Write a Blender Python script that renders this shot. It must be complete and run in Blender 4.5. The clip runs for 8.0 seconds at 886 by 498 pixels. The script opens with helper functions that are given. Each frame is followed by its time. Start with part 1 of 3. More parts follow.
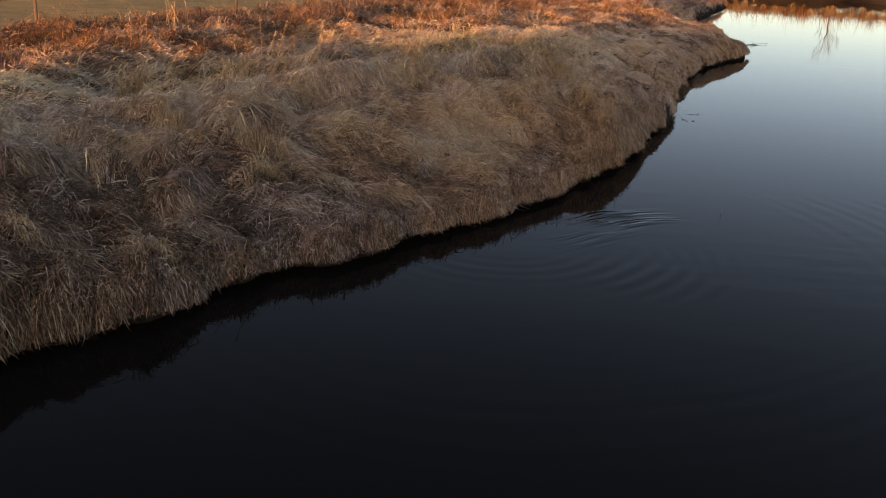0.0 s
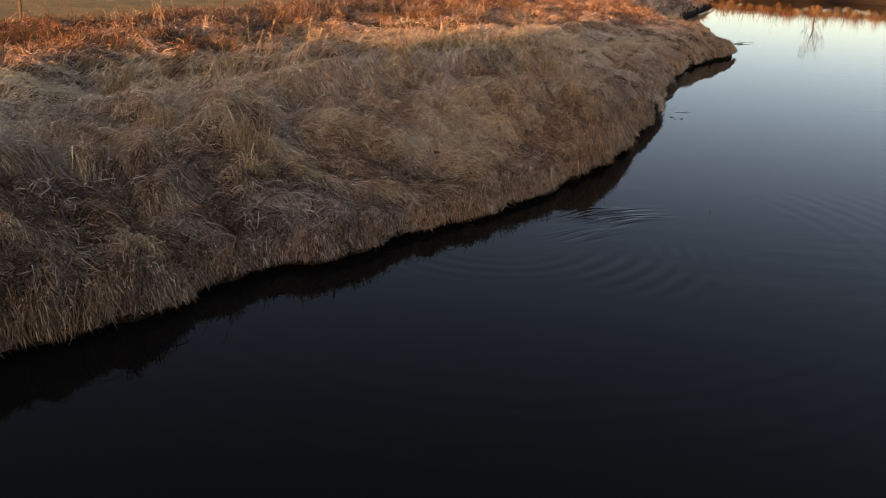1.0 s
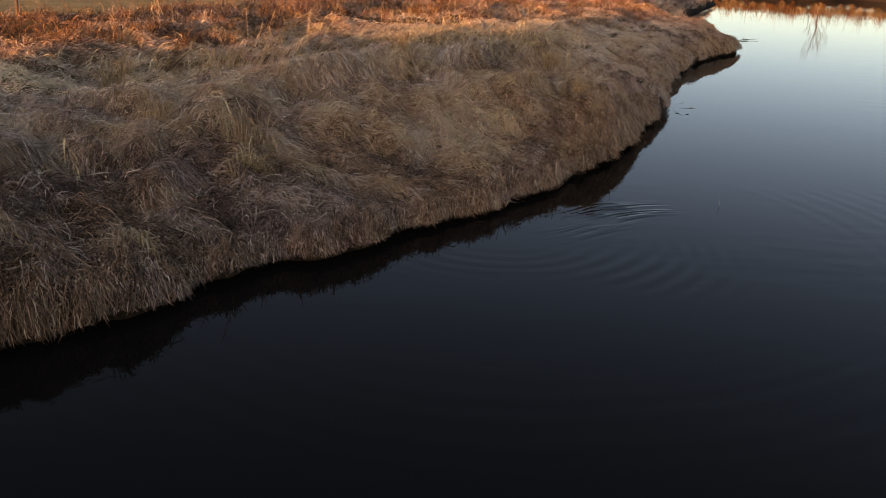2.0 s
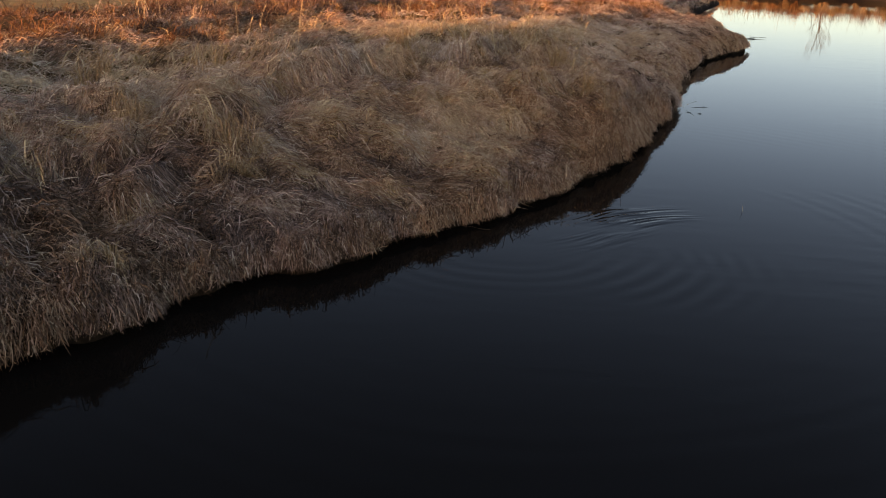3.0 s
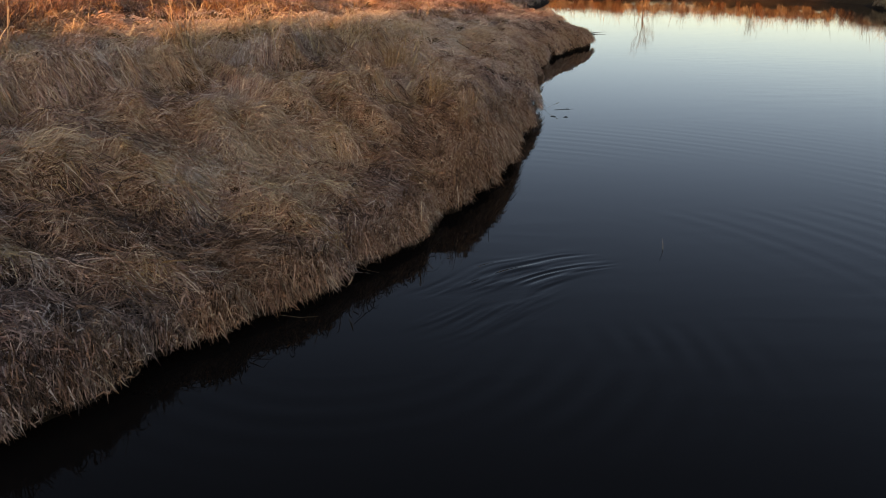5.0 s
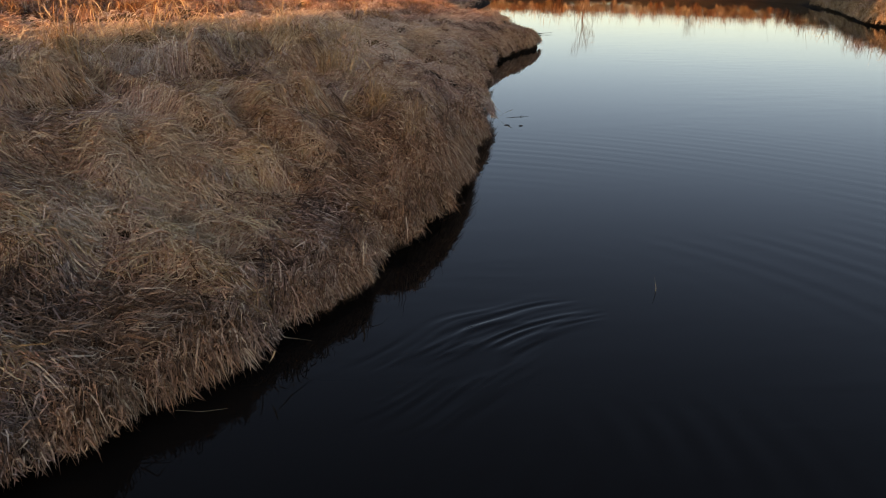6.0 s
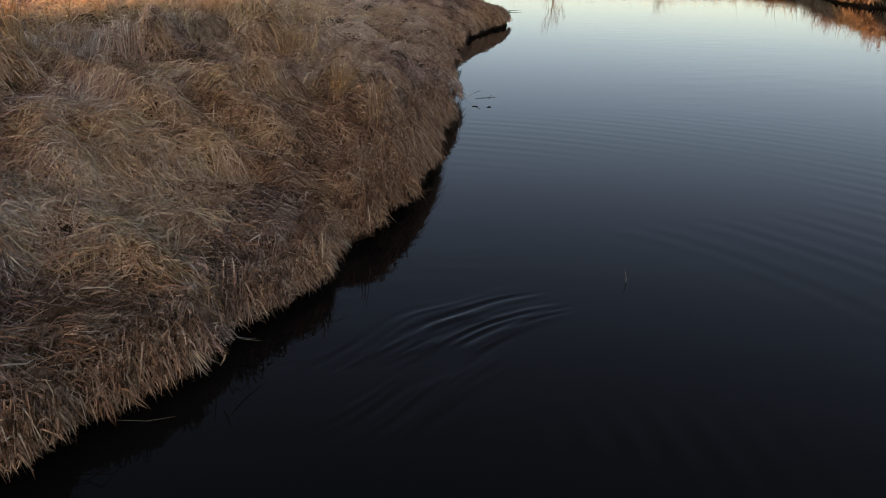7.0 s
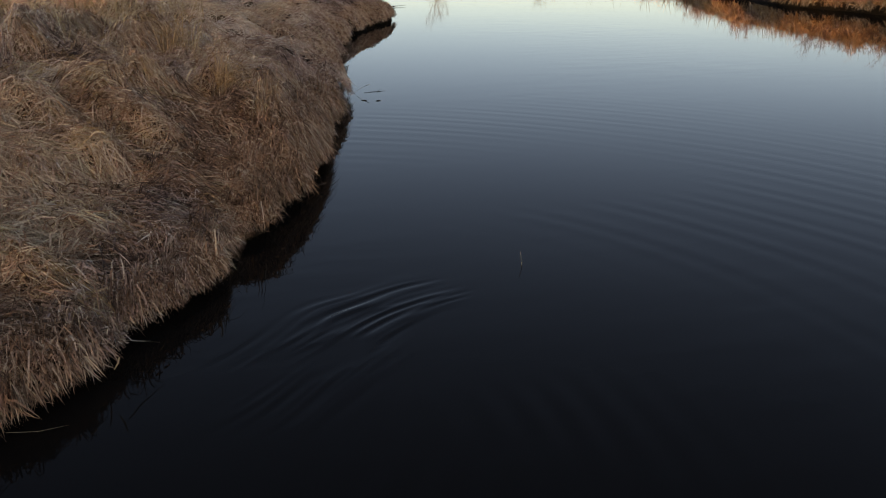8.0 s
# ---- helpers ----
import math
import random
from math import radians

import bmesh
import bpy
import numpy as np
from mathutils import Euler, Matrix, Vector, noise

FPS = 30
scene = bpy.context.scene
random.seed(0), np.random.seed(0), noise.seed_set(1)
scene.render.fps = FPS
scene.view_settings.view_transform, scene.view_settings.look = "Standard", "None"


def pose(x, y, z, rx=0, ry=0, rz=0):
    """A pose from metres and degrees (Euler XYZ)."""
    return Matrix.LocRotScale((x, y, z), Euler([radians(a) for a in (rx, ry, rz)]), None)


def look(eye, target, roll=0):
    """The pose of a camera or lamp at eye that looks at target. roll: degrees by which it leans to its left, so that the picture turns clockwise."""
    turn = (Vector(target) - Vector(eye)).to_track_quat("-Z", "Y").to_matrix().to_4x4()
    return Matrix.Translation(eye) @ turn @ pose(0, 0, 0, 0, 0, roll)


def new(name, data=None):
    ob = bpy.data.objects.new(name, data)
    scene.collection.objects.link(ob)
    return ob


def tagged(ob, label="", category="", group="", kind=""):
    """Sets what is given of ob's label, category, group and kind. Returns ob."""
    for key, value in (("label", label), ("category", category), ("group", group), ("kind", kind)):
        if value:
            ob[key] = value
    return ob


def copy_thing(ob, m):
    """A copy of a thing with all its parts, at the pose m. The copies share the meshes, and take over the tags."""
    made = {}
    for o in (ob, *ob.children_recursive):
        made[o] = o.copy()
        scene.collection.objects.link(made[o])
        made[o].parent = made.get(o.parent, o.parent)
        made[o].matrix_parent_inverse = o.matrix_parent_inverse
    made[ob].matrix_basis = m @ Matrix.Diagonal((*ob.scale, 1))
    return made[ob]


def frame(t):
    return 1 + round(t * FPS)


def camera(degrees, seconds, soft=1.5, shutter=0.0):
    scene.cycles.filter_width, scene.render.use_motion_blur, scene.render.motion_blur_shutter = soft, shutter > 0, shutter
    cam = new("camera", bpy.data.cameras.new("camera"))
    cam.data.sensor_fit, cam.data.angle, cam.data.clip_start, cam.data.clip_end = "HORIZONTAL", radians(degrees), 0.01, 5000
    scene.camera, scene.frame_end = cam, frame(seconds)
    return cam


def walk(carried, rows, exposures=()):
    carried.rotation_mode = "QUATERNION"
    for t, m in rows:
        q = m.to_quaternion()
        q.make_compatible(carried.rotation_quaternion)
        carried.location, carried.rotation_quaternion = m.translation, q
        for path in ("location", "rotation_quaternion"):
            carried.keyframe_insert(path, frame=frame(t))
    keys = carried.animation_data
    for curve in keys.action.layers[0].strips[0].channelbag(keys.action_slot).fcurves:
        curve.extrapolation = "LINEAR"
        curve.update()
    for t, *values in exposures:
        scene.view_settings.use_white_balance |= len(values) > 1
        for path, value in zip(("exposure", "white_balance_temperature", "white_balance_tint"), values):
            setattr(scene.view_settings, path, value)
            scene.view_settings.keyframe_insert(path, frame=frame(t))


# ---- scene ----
cam = camera(53.7, 8.0, 1.0)
PATH = [
    (0, (0.416, 0.507, 3.02), (0.337, 2.392, 2.359), 2.8),
    (0.5, (0.397, 0.529, 3.012), (0.345, 2.417, 2.352), 2.8),
    (1, (0.393, 0.535, 2.976), (0.341, 2.422, 2.317), 2.8),
    (1.5, (0.396, 0.58, 2.94), (0.342, 2.467, 2.278), 2.8),
    (3, (0.332, 1.482, 2.696), (0.276, 3.37, 2.039), 2.6),
    (3.5, (0.364, 2.076, 2.643), (0.376, 3.965, 1.987), 2.6),
    (4, (0.384, 2.835, 2.509), (0.535, 4.723, 1.866), 2.1),
    (4.5, (0.455, 3.655, 2.367), (0.68, 5.539, 1.734), 1.7),
    (5, (0.55, 4.558, 2.223), (0.841, 6.435, 1.597), 1.4),
    (6.5, (0.801, 6.121, 2.1), (1.248, 7.97, 1.48), 1.3),
    (7, (0.84, 6.13, 2.116), (1.317, 7.955, 1.451), 1.5),
    (7.5, (0.838, 6.116, 2.108), (1.484, 7.886, 1.437), 1.5),
    (8, (0.823, 6.109, 2.07), (1.526, 7.859, 1.404), 1.1),
]
EXPOSURES = [(0, 2.73, 13200, 32), (3.5, 2.65, 12700, 32), (5, 2.51, 12300, 32), (8, 2.5, 12100, 32)]
walk(cam, [(t, look(eye, target, roll)) for t, eye, target, roll in PATH], EXPOSURES)

# ---- light ----
SUN_AZ = Vector((-0.35, -0.94, 0.0)).normalized()   # towards the sun, level
SUN_EL = 2.5
world = bpy.data.worlds.new("dusk")
scene.world = world
world.use_nodes = True
wn = world.node_tree.nodes
sky = wn.new("ShaderNodeTexSky")
sky.sky_type = "NISHITA"
sky.sun_disc = False
sky.sun_elevation = radians(SUN_EL)
sky.sun_rotation = math.atan2(SUN_AZ.x, SUN_AZ.y)
sky.air_density, sky.dust_density, sky.ozone_density = 0.52, 0.62, 1.95
wn["Background"].inputs["Strength"].default_value = 0.12
world.node_tree.links.new(sky.outputs["Color"], wn["Background"].inputs["Color"])

sun = new("sun", bpy.data.lights.new("sun", "SUN"))
sun.data.energy = 1.3
sun.data.angle = radians(0.6)
sun.data.color = (1.0, 0.56, 0.29)
toward = (SUN_AZ * math.cos(radians(SUN_EL)) + Vector((0, 0, math.sin(radians(SUN_EL)))))
sun.matrix_world = look(toward * 100, (0, 0, 0))


# ---- materials ----
def material(name):
    mat = bpy.data.materials.new(name)
    mat.use_nodes = True
    tree = mat.node_tree
    return mat, tree.nodes, tree.links, tree.nodes["Principled BSDF"]


def ramp(nodes, stops):
    r = nodes.new("ShaderNodeValToRGB")
    while len(r.color_ramp.elements) < len(stops):
        r.color_ramp.elements.new(0.5)
    for e, (at, col) in zip(r.color_ramp.elements, stops):
        e.position, e.color = at, (*col, 1)
    return r


def noise_node(nodes, links, scale, detail=4.0, rough=0.6, coord=None):
    n = nodes.new("ShaderNodeTexNoise")
    n.inputs["Scale"].default_value, n.inputs["Detail"].default_value, n.inputs["Roughness"].default_value = scale, detail, rough
    if coord is not None:
        links.new(coord, n.inputs["Vector"])
    return n


def attribute(nodes, name):
    n = nodes.new("ShaderNodeAttribute")
    n.attribute_name = name
    return n


def blade_material(name, dull, warm, through_light=0.22):
    """Dry grass: each blade carries its own tone, and a share of a dull and a warm range of colour."""
    mat, nodes, links, bsdf = material(name)
    tone = attribute(nodes, "tone")
    a, b = ramp(nodes, dull), ramp(nodes, warm)
    links.new(tone.outputs["Fac"], a.inputs["Fac"])
    links.new(tone.outputs["Fac"], b.inputs["Fac"])
    mix = nodes.new("ShaderNodeMix")
    mix.data_type = "RGBA"
    links.new(attribute(nodes, "warm").outputs["Fac"], mix.inputs["Factor"])
    links.new(a.outputs["Color"], mix.inputs["A"])
    links.new(b.outputs["Color"], mix.inputs["B"])
    geo = nodes.new("ShaderNodeNewGeometry")
    fleck = noise_node(nodes, links, 60.0, 2.0, 0.6, geo.outputs["Position"])
    spots = ramp(nodes, [(0.35, (0.7, 0.68, 0.66)), (0.6, (1.08, 1.06, 1.04))])
    links.new(fleck.outputs["Fac"], spots.inputs["Fac"])
    worn = nodes.new("ShaderNodeMix")
    worn.data_type, worn.blend_type = "RGBA", "MULTIPLY"
    worn.inputs["Factor"].default_value = 1.0
    links.new(mix.outputs["Result"], worn.inputs["A"])
    links.new(spots.outputs["Color"], worn.inputs["B"])
    links.new(worn.outputs["Result"], bsdf.inputs["Base Color"])
    bsdf.inputs["Roughness"].default_value = 0.6
    bsdf.inputs["Specular IOR Level"].default_value = 0.3
    trans = nodes.new("ShaderNodeBsdfTranslucent")
    links.new(worn.outputs["Result"], trans.inputs["Color"])
    both = nodes.new("ShaderNodeMixShader")
    both.inputs["Fac"].default_value = through_light
    links.new(bsdf.outputs["BSDF"], both.inputs[1])
    links.new(trans.outputs["BSDF"], both.inputs[2])
    links.new(both.outputs["Shader"], nodes["Material Output"].inputs["Surface"])
    return mat


GREY = [(0.0, (0.10, 0.068, 0.052)), (0.4, (0.395, 0.256, 0.204)), (0.75, (0.63, 0.468, 0.385)), (1.0, (0.8, 0.71, 0.59))]
RUST = [(0.0, (0.12, 0.066, 0.036)), (0.4, (0.41, 0.235, 0.145)), (0.75, (0.60, 0.40, 0.27)), (1.0, (0.76, 0.61, 0.42))]
HONEY = [(0.0, (0.13, 0.076, 0.034)), (0.4, (0.43, 0.27, 0.135)), (0.75, (0.61, 0.43, 0.24)), (1.0, (0.76, 0.64, 0.42))]
RED = [(0.0, (0.07, 0.034, 0.018)), (0.4, (0.23, 0.108, 0.054)), (0.75, (0.38, 0.19, 0.085)), (1.0, (0.5, 0.3, 0.14))]
STRAW = blade_material("straw_grass", GREY, RUST)
RUSSET = blade_material("russet_grass", GREY, RED)
GOLD = blade_material("golden_grass", GREY, HONEY)


def bark_material(name, dark, light, scale):
    mat, nodes, links, bsdf = material(name)
    geo = nodes.new("ShaderNodeNewGeometry")
    n = noise_node(nodes, links, scale, 5.0, 0.65, geo.outputs["Position"])
    r = ramp(nodes, [(0.3, dark), (0.7, light)])
    links.new(n.outputs["Fac"], r.inputs["Fac"])
    links.new(r.outputs["Color"], bsdf.inputs["Base Color"])
    bsdf.inputs["Roughness"].default_value = 0.8
    bump = nodes.new("ShaderNodeBump")
    bump.inputs["Strength"].default_value = 0.4
    links.new(n.outputs["Fac"], bump.inputs["Height"])
    links.new(bump.outputs["Normal"], bsdf.inputs["Normal"])
    return mat


TWIG = bark_material("red_twig", (0.11, 0.05, 0.03), (0.26, 0.13, 0.075), 12.0)
BARK = bark_material("grey_bark", (0.06, 0.048, 0.04), (0.17, 0.14, 0.115), 9.0)
POST = bark_material("weathered_post", (0.05, 0.035, 0.028), (0.13, 0.09, 0.07), 25.0)
DEADWOOD = bark_material("wet_deadwood", (0.02, 0.016, 0.013), (0.07, 0.055, 0.045), 30.0)
STEM = bark_material("pale_stem", (0.32, 0.24, 0.14), (0.56, 0.45, 0.29), 30.0)


def soil_material():
    mat, nodes, links, bsdf = material("thatch_soil")
    geo = nodes.new("ShaderNodeNewGeometry")
    wide = noise_node(nodes, links, 0.35, 4.0, 0.6, geo.outputs["Position"])
    fine = noise_node(nodes, links, 22.0, 6.0, 0.7, geo.outputs["Position"])
    a = ramp(nodes, [(0.3, (0.012, 0.009, 0.007)), (0.75, (0.04, 0.028, 0.019))])
    b = ramp(nodes, [(0.35, (0.6, 0.55, 0.5)), (0.65, (1.25, 1.15, 1.0))])
    links.new(wide.outputs["Fac"], a.inputs["Fac"])
    links.new(fine.outputs["Fac"], b.inputs["Fac"])
    mix = nodes.new("ShaderNodeMix")
    mix.data_type, mix.blend_type = "RGBA", "MULTIPLY"
    mix.inputs["Factor"].default_value = 1.0
    links.new(a.outputs["Color"], mix.inputs["A"])
    links.new(b.outputs["Color"], mix.inputs["B"])
    turf = ramp(nodes, [(0.3, (0.25, 0.16, 0.07)), (0.7, (0.43, 0.28, 0.12))])
    blot = noise_node(nodes, links, 1.4, 6.0, 0.7, geo.outputs["Position"])
    links.new(blot.outputs["Fac"], turf.inputs["Fac"])
    meadow = nodes.new("ShaderNodeMix")
    meadow.data_type = "RGBA"
    links.new(attribute(nodes, "turf").outputs["Fac"], meadow.inputs["Factor"])
    links.new(mix.outputs["Result"], meadow.inputs["A"])
    links.new(turf.outputs["Color"], meadow.inputs["B"])
    links.new(meadow.outputs["Result"], bsdf.inputs["Base Color"])
    bsdf.inputs["Roughness"].default_value = 1.0
    bsdf.inputs["Specular IOR Level"].default_value = 0.08
    bump = nodes.new("ShaderNodeBump")
    bump.inputs["Strength"].default_value, bump.inputs["Distance"].default_value = 0.8, 0.03
    links.new(fine.outputs["Fac"], bump.inputs["Height"])
    links.new(bump.outputs["Normal"], bsdf.inputs["Normal"])
    return mat


def water_material():
    mat, nodes, links, bsdf = material("still_creek_water")
    bsdf.inputs["Base Color"].default_value = (0.0066, 0.0054, 0.0044, 1)
    bsdf.inputs["Roughness"].default_value = 0.02
    bsdf.inputs["IOR"].default_value = 1.086
    geo = nodes.new("ShaderNodeNewGeometry")
    stretch = nodes.new("ShaderNodeMapping")
    stretch.inputs["Rotation"].default_value = (0, 0, radians(-20))
    stretch.inputs["Scale"].default_value = (0.35, 1.0, 1.0)
    links.new(geo.outputs["Position"], stretch.inputs["Vector"])
    n = noise_node(nodes, links, 3.0, 2.0, 0.5, stretch.outputs["Vector"])
    calm = noise_node(nodes, links, 0.12, 2.0, 0.5, geo.outputs["Position"])
    gain = ramp(nodes, [(0.42, (0.05, 0.05, 0.05)), (0.62, (1, 1, 1))])
    links.new(calm.outputs["Fac"], gain.inputs["Fac"])
    mul = nodes.new("ShaderNodeMath")
    mul.operation = "MULTIPLY"
    links.new(n.outputs["Fac"], mul.inputs[0])
    links.new(gain.outputs["Color"], mul.inputs[1])
    bump = nodes.new("ShaderNodeBump")
    bump.inputs["Strength"].default_value, bump.inputs["Distance"].default_value = 0.5, 0.006
    links.new(mul.outputs["Value"], bump.inputs["Height"])
    links.new(bump.outputs["Normal"], bsdf.inputs["Normal"])
    return mat


SOIL, WATER = soil_material(), water_material()

# ---- the lie of the land ----
rng = np.random.default_rng(7)
LEFT_BANK = [(70, -34), (28, -21), (9, -14), (-1.5, -7), (-5.0, -0.5), (-4.3, 2.9), (-2.8, 5.65), (-2.28, 6.2), (-1.62, 7.3), (-0.8, 8.2), (0.38, 9.45), (1.1, 10.35), (1.68, 11.35), (2.38, 12.95),
             (3.2, 14.95), (4.0, 17.05), (4.7, 20.0), (5.45, 22.6), (6.9, 26.2), (8.65, 29.2), (8.7, 31.0), (8.7, 36.0), (10.2, 44.0), (14.4, 56.0), (15.4, 60.0),
             (14.2, 63.5), (8.0, 67.0), (-5.0, 73.0), (-40.0, 90.0)]
RIGHT_BANK = [(-40, 108), (5, 85), (24, 77), (35, 71), (37.4, 63), (33.2, 51.5), (27.5, 41.5), (26.2, 38.0), (26.0, 35.5), (24.3, 32.2), (24.6, 28.0), (22.5, 18), (21, 9), (24, 0), (38, -11), (72, -20)]


def rounded(points, steps=5):
    p = np.array([points[0], *points, points[-1]], float)
    out = []
    for k in range(1, len(p) - 2):
        for u in np.linspace(0, 1, steps, endpoint=False):
            a, b, c, d = p[k - 1:k + 3]
            out.append(0.5 * (2 * b + (c - a) * u + (2 * a - 5 * b + 4 * c - d) * u ** 2 + (3 * b - a - 3 * c + d) * u ** 3))
    return np.array([*out, p[-1]])


CREEK = np.vstack([rounded(LEFT_BANK), rounded(RIGHT_BANK, 3)])


def lattice(i, j, seed):
    """An even random number from 0 to 1 for each lattice point."""
    h = (i * 374761393 + j * 668265263 + seed * 974634777) & 0xFFFFFFFF
    h = ((h ^ (h >> 13)) * 1274126177) & 0xFFFFFFFF
    return ((h ^ (h >> 16)) & 0xFFFF) / 65535.0


def value_noise(x, y, seed=0):
    """Smooth noise from 0 to 1 on a unit lattice."""
    xi, yi = np.floor(x).astype(np.int64), np.floor(y).astype(np.int64)
    u, v = x - xi, y - yi
    u, v = u * u * (3 - 2 * u), v * v * (3 - 2 * v)
    low = lattice(xi, yi, seed) * (1 - u) + lattice(xi + 1, yi, seed) * u
    high = lattice(xi, yi + 1, seed) * (1 - u) + lattice(xi + 1, yi + 1, seed) * u
    return low * (1 - v) + high * v


def domes(x, y, seed):
    """Round humps of different height on a loose unit lattice, with creases where they meet."""
    xi, yi = np.floor(x).astype(np.int64), np.floor(y).astype(np.int64)
    top = np.zeros_like(x)
    for di in (-1, 0, 1):
        for dj in (-1, 0, 1):
            i, j = xi + di, yi + dj
            cx, cy = i + 0.15 + 0.7 * lattice(i, j, seed), j + 0.15 + 0.7 * lattice(i, j, seed + 1)
            r = 0.55 + 0.4 * lattice(i, j, seed + 2)
            q = 1 - ((x - cx) ** 2 + (y - cy) ** 2) / (r * r)
            top = np.maximum(top, np.sqrt(np.maximum(q, 0)) * (0.45 + 0.55 * lattice(i, j, seed + 3)))
    return top


def creek_distance(x, y):
    """Metres from the water's edge, negative over the water."""
    best, inside = np.full(x.shape, 1e9), np.zeros(x.shape, bool)
    for (ax, ay), (bx, by) in zip(CREEK, np.roll(CREEK, -1, axis=0)):
        dx, dy = bx - ax, by - ay
        t = np.clip(((x - ax) * dx + (y - ay) * dy) / (dx * dx + dy * dy + 1e-12), 0, 1)
        best = np.minimum(best, (x - ax - t * dx) ** 2 + (y - ay - t * dy) ** 2)
        if ay != by:
            inside ^= ((ay > y) != (by > y)) & (x < (bx - ax) * (y - ay) / (by - ay) + ax)
    d = np.sqrt(best)
    return np.where(inside, -d, d)


def smooth(a, b, v):
    t = np.clip((v - a) / (b - a), 0, 1)
    return t * t * (3 - 2 * t)


FOLDS = [[(-1.1, 14.2), (-0.5, 13.7), (0.0, 13.4), (0.45, 12.9)], [(0.44, 13.0), (0.85, 12.5)], [(1.1, 13.6), (1.7, 14.3), (2.4, 14.6)], [(1.3, 16.1), (1.8, 17.5)],
         [(-2.57, 10.5), (-2.05, 11.6), (-1.3, 12.5), (-0.6, 13.3)], [(-3.95, 8.2), (-3.6, 8.9), (-2.9, 9.25)], [(-3.9, 10.15), (-3.2, 10.15)], [(-2.45, 10.0), (-2.1, 10.9)],
         [(-3.3, 13.6), (-2.0, 12.6)], [(0.2, 14.8), (0.9, 17.0)], [(2.6, 17.5), (3.2, 17.0)], [(3.2, 20.5), (4.1, 20.0)],
         [(-1.57, 10.6), (-1.1, 10.95), (-0.4, 10.85)], [(-2.5, 8.4), (-2.4, 9.3), (-1.97, 9.75)], [(-3.4, 7.0), (-3.05, 7.2)], [(-0.65, 12.1), (-0.35, 12.1), (-0.03, 11.8)]]

LOW_FOLDS = (10, 12, 13, 14, 15)


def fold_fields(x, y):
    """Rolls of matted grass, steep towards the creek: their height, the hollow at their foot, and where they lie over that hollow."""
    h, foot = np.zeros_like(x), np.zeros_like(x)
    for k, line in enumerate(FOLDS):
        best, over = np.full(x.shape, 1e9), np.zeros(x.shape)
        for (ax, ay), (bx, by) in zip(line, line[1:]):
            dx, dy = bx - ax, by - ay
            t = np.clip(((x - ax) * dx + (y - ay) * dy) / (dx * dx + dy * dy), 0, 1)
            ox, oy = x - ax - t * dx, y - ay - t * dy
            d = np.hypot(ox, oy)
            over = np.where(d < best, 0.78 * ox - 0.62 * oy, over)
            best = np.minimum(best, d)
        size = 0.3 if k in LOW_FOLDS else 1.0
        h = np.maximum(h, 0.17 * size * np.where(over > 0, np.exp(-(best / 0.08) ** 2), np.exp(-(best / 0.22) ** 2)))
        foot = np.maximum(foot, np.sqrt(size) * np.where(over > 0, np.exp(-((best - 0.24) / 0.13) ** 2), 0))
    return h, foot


def crest(x, y):
    """Long narrow crests where the flattened grass has rolled up, 0 to 1."""
    n = value_noise(x * 0.5 + 0.2 * y + 0.35 * value_noise(x * 2, y * 2, 12), y * 1.25 - 0.2 * x + 0.35 * value_noise(x * 2, y * 2, 13), 11)
    return (1 - np.abs(2 * n - 1)) ** 4


